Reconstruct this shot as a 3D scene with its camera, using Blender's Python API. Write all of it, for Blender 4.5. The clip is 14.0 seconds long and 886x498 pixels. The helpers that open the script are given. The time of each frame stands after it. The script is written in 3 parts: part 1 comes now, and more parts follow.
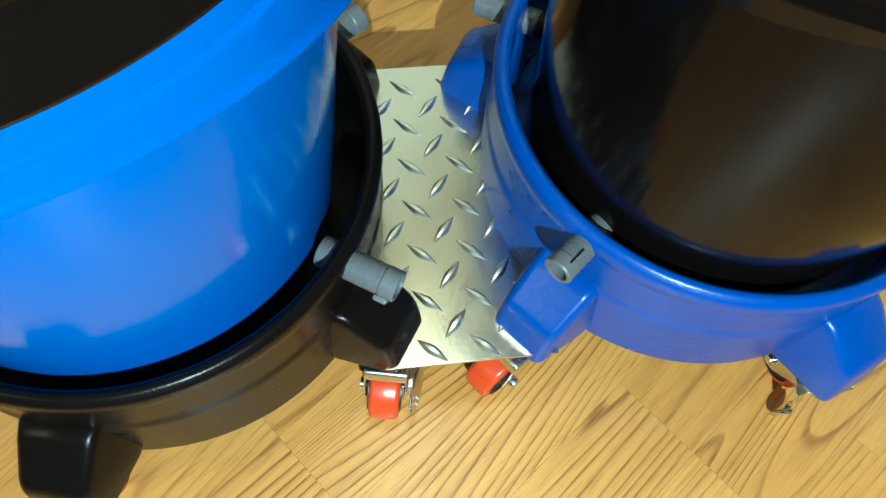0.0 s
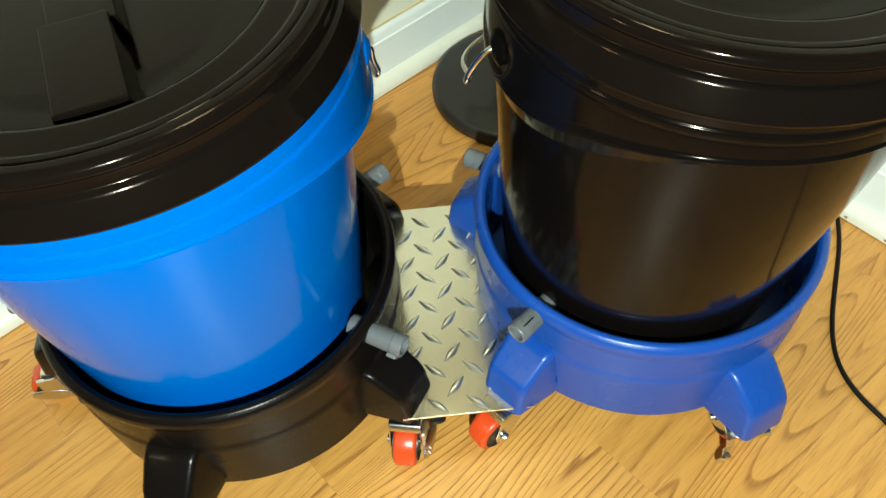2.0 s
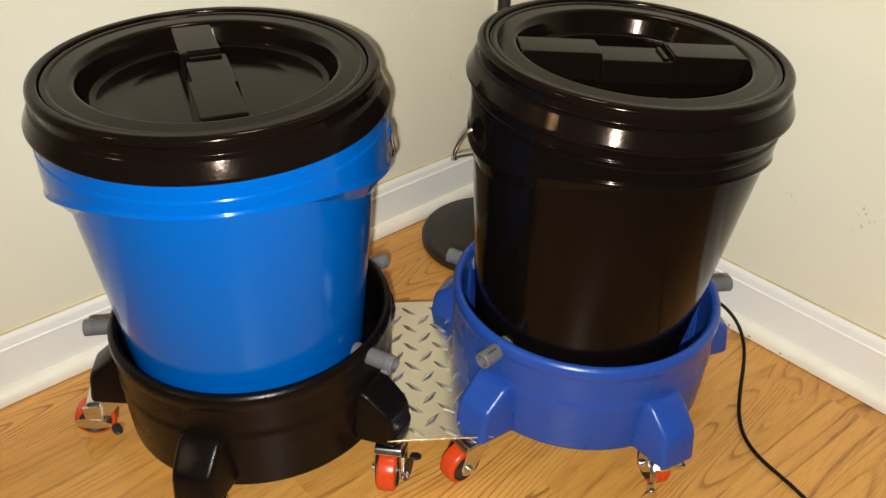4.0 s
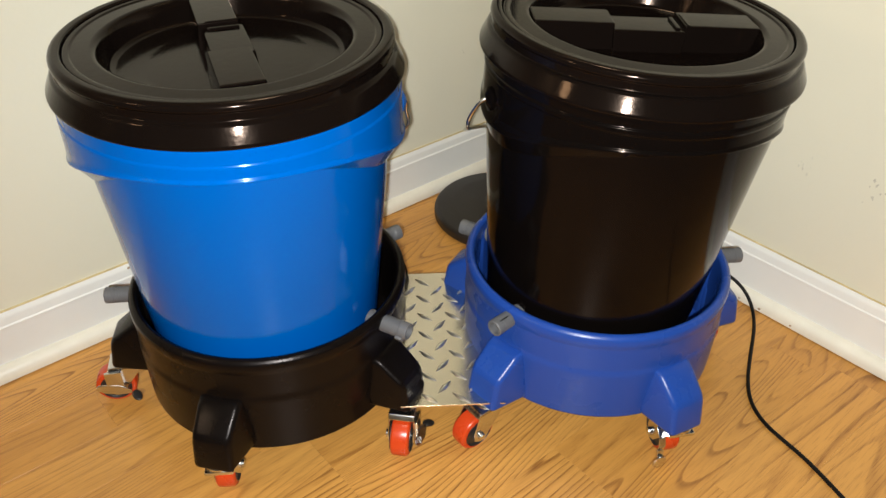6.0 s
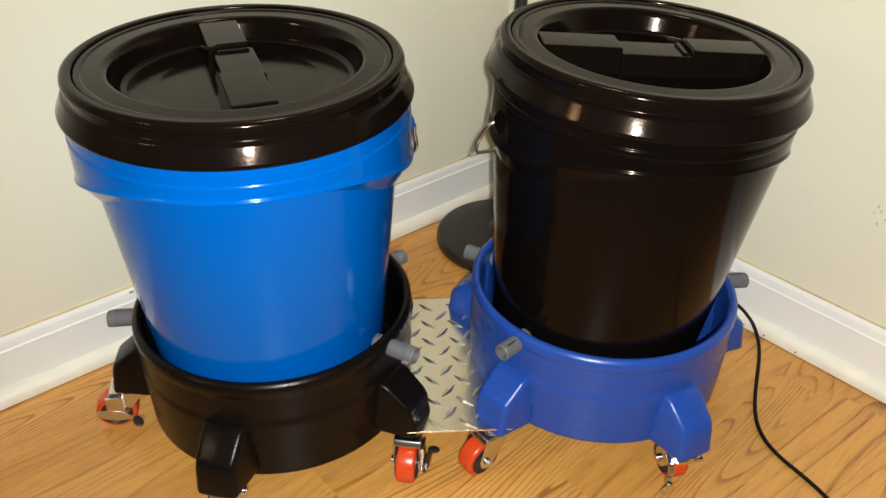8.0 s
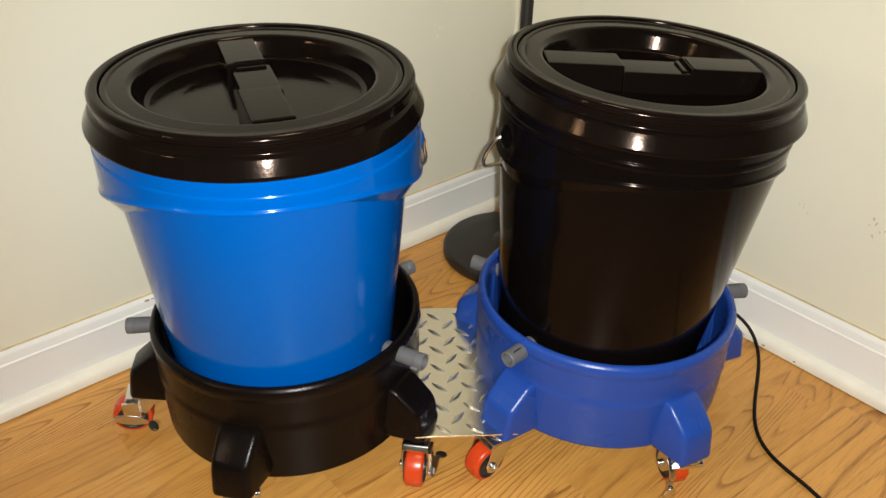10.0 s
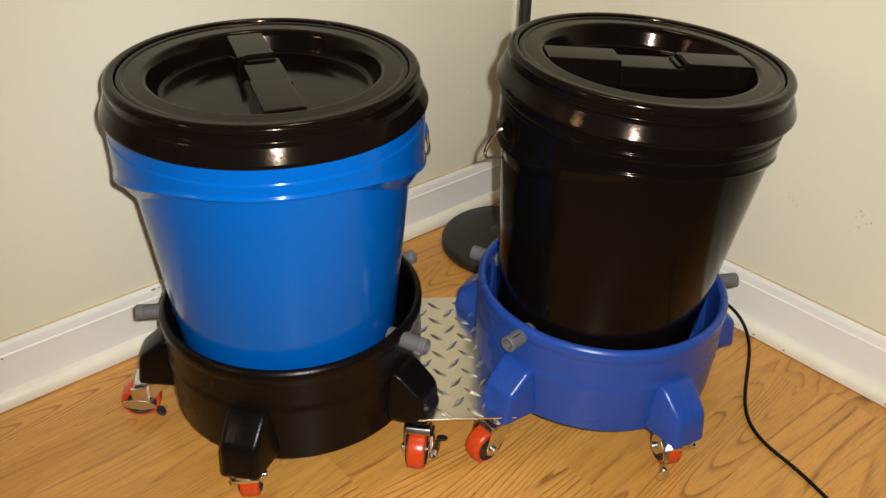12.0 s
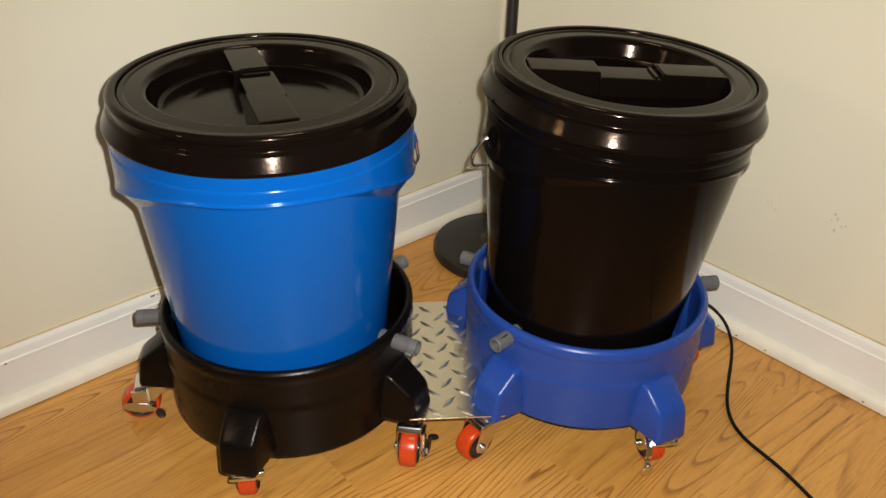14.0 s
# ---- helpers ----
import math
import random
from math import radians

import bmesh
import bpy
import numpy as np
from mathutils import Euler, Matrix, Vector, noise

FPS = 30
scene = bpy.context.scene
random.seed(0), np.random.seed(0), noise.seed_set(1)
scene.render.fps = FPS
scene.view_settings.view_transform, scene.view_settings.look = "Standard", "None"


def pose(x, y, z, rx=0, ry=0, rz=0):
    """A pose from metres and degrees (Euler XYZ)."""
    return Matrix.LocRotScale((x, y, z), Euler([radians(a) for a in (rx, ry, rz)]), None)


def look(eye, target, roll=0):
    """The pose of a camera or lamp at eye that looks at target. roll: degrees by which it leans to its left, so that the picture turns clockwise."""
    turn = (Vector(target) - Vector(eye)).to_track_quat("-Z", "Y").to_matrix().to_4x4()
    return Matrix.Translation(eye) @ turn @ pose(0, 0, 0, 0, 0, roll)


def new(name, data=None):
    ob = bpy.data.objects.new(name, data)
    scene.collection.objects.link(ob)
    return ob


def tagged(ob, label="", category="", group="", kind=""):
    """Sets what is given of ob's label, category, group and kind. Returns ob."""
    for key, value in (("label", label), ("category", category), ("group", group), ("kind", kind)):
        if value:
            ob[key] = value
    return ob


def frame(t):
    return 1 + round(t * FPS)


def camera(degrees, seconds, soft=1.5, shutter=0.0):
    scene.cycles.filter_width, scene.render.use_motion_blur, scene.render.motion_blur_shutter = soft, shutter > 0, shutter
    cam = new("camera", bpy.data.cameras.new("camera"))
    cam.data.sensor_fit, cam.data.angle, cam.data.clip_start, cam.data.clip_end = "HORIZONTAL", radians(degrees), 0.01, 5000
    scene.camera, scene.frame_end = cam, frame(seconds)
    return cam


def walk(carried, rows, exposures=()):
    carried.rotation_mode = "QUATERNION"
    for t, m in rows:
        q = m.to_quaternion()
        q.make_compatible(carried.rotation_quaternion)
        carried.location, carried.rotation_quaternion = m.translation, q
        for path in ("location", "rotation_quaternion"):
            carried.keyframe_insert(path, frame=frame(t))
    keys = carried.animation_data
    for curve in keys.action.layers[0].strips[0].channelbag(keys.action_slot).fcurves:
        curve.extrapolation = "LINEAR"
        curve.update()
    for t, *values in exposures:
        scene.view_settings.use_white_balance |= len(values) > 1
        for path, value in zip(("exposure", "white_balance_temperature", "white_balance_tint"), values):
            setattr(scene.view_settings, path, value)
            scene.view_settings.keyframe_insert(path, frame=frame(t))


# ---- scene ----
cam = camera(59.34, 14.0)
PATH = [
    (0.0, -0.0305, -0.0381, 0.6058, 24.529, -3.282, 0.852),
    (0.5, 0.0143, -0.0149, 0.6017, 26.417, 1.194, 3.028),
    (1.0, 0.0220, -0.0261, 0.5987, 27.322, 0.698, 4.157),
    (1.5, 0.0347, -0.0737, 0.6714, 30.174, 0.224, 5.261),
    (2.0, 0.0387, -0.1976, 0.7553, 36.930, 2.643, 2.256),
    (4.5, 0.0463, -0.5174, 0.7657, 56.556, -1.505, 3.306),
    (5.0, 0.0546, -0.5199, 0.7647, 55.956, -1.327, 3.471),
    (5.5, 0.0436, -0.5239, 0.7627, 55.813, -0.939, 3.651),
    (6.0, 0.0419, -0.5220, 0.7605, 54.428, -0.663, 3.893),
    (6.5, 0.0406, -0.5125, 0.7593, 54.808, -0.753, 3.561),
    (7.0, 0.0358, -0.5186, 0.7485, 55.312, -1.318, 3.414),
    (7.5, 0.0264, -0.5202, 0.7496, 56.165, -0.841, 3.451),
    (8.0, 0.0269, -0.5249, 0.7514, 56.714, -1.046, 3.599),
    (10.5, 0.0184, -0.5605, 0.7652, 57.767, -1.124, 4.006),
    (11.0, 0.0133, -0.5675, 0.7648, 57.371, -1.535, 4.022),
    (11.5, 0.0148, -0.5761, 0.7672, 57.468, -1.222, 3.292),
    (12.0, 0.0120, -0.5860, 0.7686, 57.701, -1.500, 3.420),
    (12.5, 0.0123, -0.5880, 0.7737, 57.930, -1.291, 2.932),
    (13.0, 0.0150, -0.5947, 0.7737, 58.164, -1.412, 2.717),
    (13.5, 0.0191, -0.6060, 0.7745, 57.876, -0.841, 2.755),
    (14.0, 0.0220, -0.6195, 0.7830, 58.412, -1.286, 2.951),
]
ROWS_POSE = [(t, pose(x, y, z, rx, ry, rz)) for t, x, y, z, rx, ry, rz in PATH]
EXPOSURES = [(0.0, 0.62, 4550, -21), (1.0, 0.63, 4550, -25), (1.5, 0.68, 4800, -20), (2.0, 0.68, 5500, -14), (2.7, 0.42, 6350, 8), (4.3, 0.15, 6220, 10), (8.0, 0.21, 6050, 9), (11.5, 0.00, 6280, 11), (14.0, -0.11, 6490, 12)]
walk(cam, ROWS_POSE, EXPOSURES)

# ---- world and light ----
world = bpy.data.worlds.new("world")
scene.world = world
world.use_nodes = True
world.node_tree.nodes["Background"].inputs["Color"].default_value = (1.0, 0.85, 0.65, 1)
world.node_tree.nodes["Background"].inputs["Strength"].default_value = 0.02


def lamp(name, kind, place, target, power, colour, size):
    data = bpy.data.lights.new(name, kind)
    data.energy, data.color = power, colour
    if kind == "AREA":
        data.shape, data.size = "DISK", size
    else:
        data.shadow_soft_size = size
        data.spot_size, data.spot_blend = radians(110), 0.9
    ob = new(name, data)
    ob.matrix_world = look(place, target)
    return ob


# torch of the filming phone, at the place where it is held for most of the clip
lamp("phone_torch", "SPOT", (0.038, -0.590, 0.79), (0.055, 0.3, 0.22), 50.5, (1.0, 0.965, 0.885), 0.006)
# overhead fill added to brighten the tread plate; no known fixture
lamp("added_overhead_fill", "AREA", (0.0, 0.42, 2.33), (0.0, 0.42, 0.0), 6.5, (1.0, 0.84, 0.58), 0.30)
# warm shaded lamp of the room beside the wall
lamp("room_lamp_light", "AREA", (-1.25, -0.80, 1.20), (0.0, 0.15, 0.35), 2.2, (1.0, 0.72, 0.42), 0.16)


# ---- materials ----
def material(name, base, rough=0.4, metal=0.0, vary=0.12, scale=30.0, bump=0.05, bump_scale=220.0, rough_vary=0.08, coat=0.0, spec=0.5, sheen=(1, 1, 1)):
    m = bpy.data.materials.new(name)
    m.use_nodes = True
    nt = m.node_tree
    b = nt.nodes["Principled BSDF"]
    b.inputs["Metallic"].default_value = metal
    b.inputs["Coat Weight"].default_value = coat
    b.inputs["Specular IOR Level"].default_value = spec
    b.inputs["Specular Tint"].default_value = (*sheen, 1)
    b.inputs["Coat Roughness"].default_value = 0.08
    co = nt.nodes.new("ShaderNodeTexCoord")
    n1 = nt.nodes.new("ShaderNodeTexNoise")
    n1.inputs["Scale"].default_value, n1.inputs["Detail"].default_value = scale, 5
    nt.links.new(co.outputs["Object"], n1.inputs["Vector"])
    mix = nt.nodes.new("ShaderNodeMix")
    mix.data_type = "RGBA"
    mix.inputs["A"].default_value = (*[c * (1 - vary) for c in base], 1)
    mix.inputs["B"].default_value = (*[min(1, c * (1 + vary)) for c in base], 1)
    nt.links.new(n1.outputs["Fac"], mix.inputs["Factor"])
    nt.links.new(mix.outputs["Result"], b.inputs["Base Color"])
    n2 = nt.nodes.new("ShaderNodeTexNoise")
    n2.inputs["Scale"].default_value, n2.inputs["Detail"].default_value = bump_scale, 3
    nt.links.new(co.outputs["Object"], n2.inputs["Vector"])
    rr = nt.nodes.new("ShaderNodeMapRange")
    rr.inputs["To Min"].default_value, rr.inputs["To Max"].default_value = max(0.02, rough - rough_vary), rough + rough_vary
    n3 = nt.nodes.new("ShaderNodeTexNoise")
    n3.inputs["Scale"].default_value, n3.inputs["Detail"].default_value = scale * 0.6, 6
    nt.links.new(co.outputs["Object"], n3.inputs["Vector"])
    nt.links.new(n3.outputs["Fac"], rr.inputs["Value"])
    nt.links.new(rr.outputs["Result"], b.inputs["Roughness"])
    bp = nt.nodes.new("ShaderNodeBump")
    bp.inputs["Strength"].default_value, bp.inputs["Distance"].default_value = bump, 0.002
    nt.links.new(n2.outputs["Fac"], bp.inputs["Height"])
    nt.links.new(bp.outputs["Normal"], b.inputs["Normal"])
    return m


def oak_material():
    m = bpy.data.materials.new("oak")
    m.use_nodes = True
    nt = m.node_tree
    L = nt.links.new
    b = nt.nodes["Principled BSDF"]
    co = nt.nodes.new("ShaderNodeTexCoord")
    info = nt.nodes.new("ShaderNodeObjectInfo")
    geo = nt.nodes.new("ShaderNodeNewGeometry")
    # each board takes another stretch of the grain
    add = nt.nodes.new("ShaderNodeVectorMath")
    add.operation = "MULTIPLY_ADD"
    comb = nt.nodes.new("ShaderNodeCombineXYZ")
    for i in range(3):
        L(info.outputs["Random"], comb.inputs[i])
    L(comb.outputs["Vector"], add.inputs[0])
    add.inputs[1].default_value = (31.0, 17.0, 5.0)
    L(co.outputs["Object"], add.inputs[2])
    mp = nt.nodes.new("ShaderNodeMapping")
    mp.inputs["Scale"].default_value = (0.085, 1.0, 1.0)
    L(add.outputs["Vector"], mp.inputs["Vector"])
    # cathedral figure: rings of a stretched noise
    big = nt.nodes.new("ShaderNodeTexNoise")
    big.inputs["Scale"].default_value, big.inputs["Detail"].default_value, big.inputs["Roughness"].default_value = 7.0, 1.6, 0.35
    L(mp.outputs["Vector"], big.inputs["Vector"])
    mul = nt.nodes.new("ShaderNodeMath")
    mul.operation = "MULTIPLY"
    spread = nt.nodes.new("ShaderNodeMath")
    spread.operation = "MULTIPLY"
    spread.inputs[1].default_value = 3.77
    L(info.outputs["Random"], spread.inputs[0])
    close = nt.nodes.new("ShaderNodeMath")
    close.operation = "FRACT"
    L(spread.outputs["Value"], close.inputs[0])
    count = nt.nodes.new("ShaderNodeMath")
    count.operation = "MULTIPLY_ADD"
    count.inputs[1].default_value, count.inputs[2].default_value = 46.0, 32.0
    L(close.outputs["Value"], count.inputs[0])
    L(count.outputs["Value"], mul.inputs[1])
    L(big.outputs["Fac"], mul.inputs[0])
    sn = nt.nodes.new("ShaderNodeMath")
    sn.operation = "FRACT"
    L(mul.outputs["Value"], sn.inputs[0])
    # each ring darkens slowly and ends sharply
    rings = nt.nodes.new("ShaderNodeValToRGB")
    for e, (p, v) in zip([rings.color_ramp.elements[0], rings.color_ramp.elements[1]], ((0.35, 0.0), (1.0, 0.0))):
        e.position, e.color = p, (v, v, v, 1)
    for p, v in ((0.72, 0.22), (0.88, 1.0), (0.95, 0.85)):
        e = rings.color_ramp.elements.new(p)
        e.color = (v, v, v, 1)
    L(sn.outputs["Value"], rings.inputs["Fac"])
    # pores: short dark dashes along the grain
    def stretched(scale, low, high, detail):
        mpx = nt.nodes.new("ShaderNodeMapping")
        mpx.inputs["Scale"].default_value = scale
        L(add.outputs["Vector"], mpx.inputs["Vector"])
        nz = nt.nodes.new("ShaderNodeTexNoise")
        nz.inputs["Scale"].default_value, nz.inputs["Detail"].default_value = 1.0, detail
        L(mpx.outputs["Vector"], nz.inputs["Vector"])
        mr = nt.nodes.new("ShaderNodeMapRange")
        mr.inputs["From Min"].default_value, mr.inputs["From Max"].default_value = low, high
        L(nz.outputs["Fac"], mr.inputs["Value"])
        return mr.outputs["Result"]

    def calc(op, a, b):
        n = nt.nodes.new("ShaderNodeMath")
        n.operation, n.use_clamp = op, True
        for k, v in ((0, a), (1, b)):
            if isinstance(v, float):
                n.inputs[k].default_value = v
            else:
                L(v, n.inputs[k])
        return n.outputs["Value"]

    pores = stretched((34.0, 620.0, 40.0), 0.50, 0.70, 2.0)
    streaks = stretched((5.0, 90.0, 30.0), 0.46, 0.72, 3.0)
    patch = stretched((5.0, 24.0, 10.0), 0.33, 0.60, 2.0)
    figured = nt.nodes.new("ShaderNodeMath")
    figured.operation = "MULTIPLY"
    figured.inputs[1].default_value = 7.31
    L(info.outputs["Random"], figured.inputs[0])
    own = nt.nodes.new("ShaderNodeMath")
    own.operation = "FRACT"
    L(figured.outputs["Value"], own.inputs[0])
    strength = calc("ADD", calc("MULTIPLY", own.outputs["Value"], 0.65), 0.40)
    rings_own = calc("MULTIPLY", rings.outputs["Color"], strength)
    lines = calc("MULTIPLY", rings_own, calc("ADD", calc("MULTIPLY", patch, 0.80), calc("ADD", calc("MULTIPLY", pores, 0.20), 0.14)))
    both_value = calc("ADD", lines, calc("ADD", calc("MULTIPLY", pores, 0.32), calc("MULTIPLY", streaks, 0.27)))
    tone = nt.nodes.new("ShaderNodeMix")
    tone.data_type = "RGBA"
    tone.inputs["A"].default_value, tone.inputs["B"].default_value = (0.545, 0.264, 0.055, 1), (0.630, 0.320, 0.074, 1)
    L(info.outputs["Random"], tone.inputs["Factor"])
    dark = nt.nodes.new("ShaderNodeMix")
    dark.data_type = "RGBA"
    dark.inputs["B"].default_value = (0.250, 0.100, 0.020, 1)
    L(tone.outputs["Result"], dark.inputs["A"])
    fac = nt.nodes.new("ShaderNodeMath")
    fac.operation = "MULTIPLY"
    fac.inputs[1].default_value = 1.0
    L(both_value, fac.inputs[0])
    L(fac.outputs["Value"], dark.inputs["Factor"])
    L(dark.outputs["Result"], b.inputs["Base Color"])
    b.inputs["Roughness"].default_value = 0.3
    rr = nt.nodes.new("ShaderNodeMapRange")
    rr.inputs["To Min"].default_value, rr.inputs["To Max"].default_value = 0.24, 0.42
    wear = nt.nodes.new("ShaderNodeTexNoise")
    wear.inputs["Scale"].default_value, wear.inputs["Detail"].default_value = 7.0, 6.0
    L(geo.outputs["Position"], wear.inputs["Vector"])
    L(wear.outputs["Fac"], rr.inputs["Value"])
    L(rr.outputs["Result"], b.inputs["Roughness"])
    bp = nt.nodes.new("ShaderNodeBump")
    bp.inputs["Strength"].default_value, bp.inputs["Distance"].default_value = 0.18, 0.001
    bp.invert = True
    L(both_value, bp.inputs["Height"])
    L(bp.outputs["Normal"], b.inputs["Normal"])
    return m


OAK = oak_material()
WALL = material("wall_paint", (0.745, 0.715, 0.575), 0.42, vary=0.03, scale=6, bump=0.12, bump_scale=160)
TRIM = material("trim_paint", (0.80, 0.80, 0.765), 0.32, vary=0.04, scale=14, bump=0.08, bump_scale=90)
SHOE = material("worn_shoe_paint", (0.755, 0.725, 0.625), 0.42, vary=0.14, scale=22, bump=0.15, bump_scale=120)
CAULK = material("yellowed_caulk", (0.58, 0.47, 0.24), 0.6, vary=0.45, scale=45, bump=0.2)
CEIL = material("ceiling_paint", (0.80, 0.77, 0.70), 0.8, vary=0.02)
BLUE = material("blue_bucket_plastic", (0.0012, 0.086, 0.385), 0.14, vary=0.04, scale=9, bump=0.03, bump_scale=60, rough_vary=0.05, spec=0.22, sheen=(0.6, 0.85, 1.0))
BLACK = material("black_gloss_plastic", (0.0030, 0.0022, 0.0019), 0.12, vary=0.15, scale=12, bump=0.03, bump_scale=90, rough_vary=0.04, spec=0.10, sheen=(1.0, 0.81, 0.70))
LIDBLACK = material("black_lid_plastic", (0.0042, 0.0028, 0.0022), 0.12, vary=0.15, scale=14, bump=0.05, bump_scale=140, rough_vary=0.05, spec=0.125, sheen=(1.0, 0.75, 0.60))
DBLUE = material("blue_dolly_plastic", (0.015, 0.056, 0.29), 0.28, vary=0.05, scale=16, bump=0.08, bump_scale=420, rough_vary=0.07, spec=0.3)
DBLACK = material("black_dolly_plastic", (0.0042, 0.0031, 0.0027), 0.27, vary=0.15, scale=16, bump=0.08, bump_scale=420, rough_vary=0.07, spec=0.13, sheen=(1.0, 0.91, 0.90))
PVC = material("grey_pvc", (0.118, 0.119, 0.124), 0.42, vary=0.10, scale=60, bump=0.06, bump_scale=300)
RUBBER = material("black_rubber", (0.005, 0.004, 0.0035), 0.5, spec=0.15)
ALU = material("tread_plate_aluminium", (0.82, 0.76, 0.65), 0.20, 1.0, vary=0.05, scale=40, bump=0.04, bump_scale=260, rough_vary=0.07)
TREADALU = material("tread_aluminium_worn", (0.86, 0.82, 0.73), 0.30, 1.0, vary=0.06, scale=60, bump=0.04, bump_scale=300, rough_vary=0.06)
CHROME = material("zinc_steel", (0.70, 0.70, 0.69), 0.20, 1.0, vary=0.08, scale=90, bump=0.03, rough_vary=0.1)
TREADRED = material("orange_red_polyurethane", (0.54, 0.050, 0.008), 0.28, vary=0.08, scale=70, bump=0.03)
HUB = material("dark_wheel_core", (0.02, 0.018, 0.017), 0.4)
IRON = material("dark_iron", (0.016, 0.013, 0.011), 0.45, vary=0.1, scale=40, bump=0.05)
SCUFF = material("grey_scuff", (0.54, 0.51, 0.42), 0.7, vary=0.25, scale=300)
FAINT = material("faint_smudge", (0.665, 0.640, 0.525), 0.5, vary=0.06, scale=200)
# rubbed wall paint; its shine is put into the colour as near white
SCUFFGLOSS = material("scuff_with_painted_gloss", (0.88, 0.86, 0.80), 0.25, vary=0.05, scale=300)


# ---- mesh helpers ----
def link(name, bm, mat, smooth=38):
    me = bpy.data.meshes.new(name)
    bm.normal_update()
    bm.to_mesh(me)
    bm.free()
    me.materials.append(mat)
    if smooth:
        me.polygons.foreach_set("use_smooth", [True] * len(me.polygons))
        me.set_sharp_from_angle(angle=radians(smooth))
    ob = new(name, me)
    if smooth:
        # broad faces keep their own direction, the rounding stays on the narrow edge faces
        wn = ob.modifiers.new("weighted_normal", "WEIGHTED_NORMAL")
        wn.keep_sharp, wn.weight = True, 60
    return ob


def part(name, bm, mat, parent, label="", smooth=38, m=None):
    ob = link(name, bm, mat, smooth)
    ob.parent = parent
    if m is not None:
        ob.matrix_basis = m
    if label:
        tagged(ob, label)
    return ob


def empty(name, m):
    ob = new(name)
    ob.empty_display_size = 0.05
    ob.matrix_basis = m
    return ob


def lathe(profile, n=128, closed=False):
    """A turned form: (radius, height) rows, from bottom centre round the outside."""
    bm = bmesh.new()
    rings = []
    for r, z in profile:
        if r < 1e-5:
            rings.append([bm.verts.new((0, 0, z))])
        else:
            rings.append([bm.verts.new((r * math.cos(2 * math.pi * i / n), r * math.sin(2 * math.pi * i / n), z)) for i in range(n)])
    pairs = list(zip(rings, rings[1:]))
    if closed:
        pairs.append((rings[-1], rings[0]))
    for a, b in pairs:
        for i in range(n):
            j = (i + 1) % n
            if len(a) == 1:
                bm.faces.new((a[0], b[j], b[i]))
            elif len(b) == 1:
                bm.faces.new((a[i], a[j], b[0]))
            else:
                bm.faces.new((a[i], a[j], b[j], b[i]))
    bmesh.ops.recalc_face_normals(bm, faces=bm.faces)
    return bm


def rounded(profile, radius, segs=4):
    """Rounds the inner corners of an open profile."""
    out = [profile[0]]
    for p, q, s in zip(profile, profile[1:], profile[2:]):
        a, b, c = Vector(p), Vector(q), Vector(s)
        la, lc = (a - b).length, (c - b).length
        k = min(radius, la * 0.45, lc * 0.45)
        u, w = b + (a - b).normalized() * k, b + (c - b).normalized() * k
        for i in range(segs + 1):
            f = i / segs
            out.append(tuple(u * (1 - f) ** 2 + b * 2 * f * (1 - f) + w * f * f))
    return out + [profile[-1]]


def box(x0, x1, y0, y1, z0, z1, bevel=0.0, segs=2, bm=None):
    bm = bm or bmesh.new()
    r = bmesh.ops.create_cube(bm, size=1)
    vs = r["verts"]
    for v in vs:
        v.co = Vector((x0 + (v.co.x + 0.5) * (x1 - x0), y0 + (v.co.y + 0.5) * (y1 - y0), z0 + (v.co.z + 0.5) * (z1 - z0)))
    if bevel:
        es = list({e for v in vs for e in v.link_edges})
        bmesh.ops.bevel(bm, geom=es, offset=bevel, segments=segs, profile=0.5, affect="EDGES")
    return bm


def hull(points, bevel=0.0, segs=3):
    bm = bmesh.new()
    for p in points:
        bm.verts.new(p)
    r = bmesh.ops.convex_hull(bm, input=bm.verts)
    bmesh.ops.delete(bm, geom=[v for v in bm.verts if not v.link_faces], context="VERTS")
    bmesh.ops.dissolve_limit(bm, angle_limit=radians(2), verts=bm.verts, edges=bm.edges)
    if bevel:
        bmesh.ops.bevel(bm, geom=list(bm.edges), offset=bevel, segments=segs, profile=0.5, affect="EDGES", clamp_overlap=True)
    bmesh.ops.recalc_face_normals(bm, faces=bm.faces)
    return bm


def tube(points, r, name, mat, parent=None, label="", cyclic=False, res=3):
    """A bent round bar or cable along points, as a mesh."""
    cu = bpy.data.curves.new(name, "CURVE")
    cu.dimensions, cu.bevel_depth, cu.bevel_resolution, cu.resolution_u, cu.use_fill_caps = "3D", r, res, 8, True
    sp = cu.splines.new("NURBS")
    sp.points.add(len(points) - 1)
    for q, p in zip(sp.points, points):
        q.co = (*p, 1)
    sp.order_u, sp.use_endpoint_u, sp.use_cyclic_u = 4, not cyclic, cyclic
    tmp = bpy.data.objects.new(name, cu)
    scene.collection.objects.link(tmp)
    me = bpy.data.meshes.new_from_object(tmp.evaluated_get(bpy.context.evaluated_depsgraph_get()))
    bpy.data.objects.remove(tmp)
    bpy.data.curves.remove(cu)
    me.name = name
    me.materials.clear()
    me.materials.append(mat)
    me.polygons.foreach_set("use_smooth", [True] * len(me.polygons))
    ob = new(name, me)
    if parent:
        ob.parent = parent
    if label:
        tagged(ob, label)
    return ob


def join(*bms):
    out = bmesh.new()
    for b in bms:
        me = bpy.data.meshes.new("tmp")
        b.to_mesh(me)
        b.free()
        out.from_mesh(me)
        bpy.data.meshes.remove(me)
    return out


def moved(bm, m):
    bmesh.ops.transform(bm, matrix=m, verts=bm.verts)
    return bm


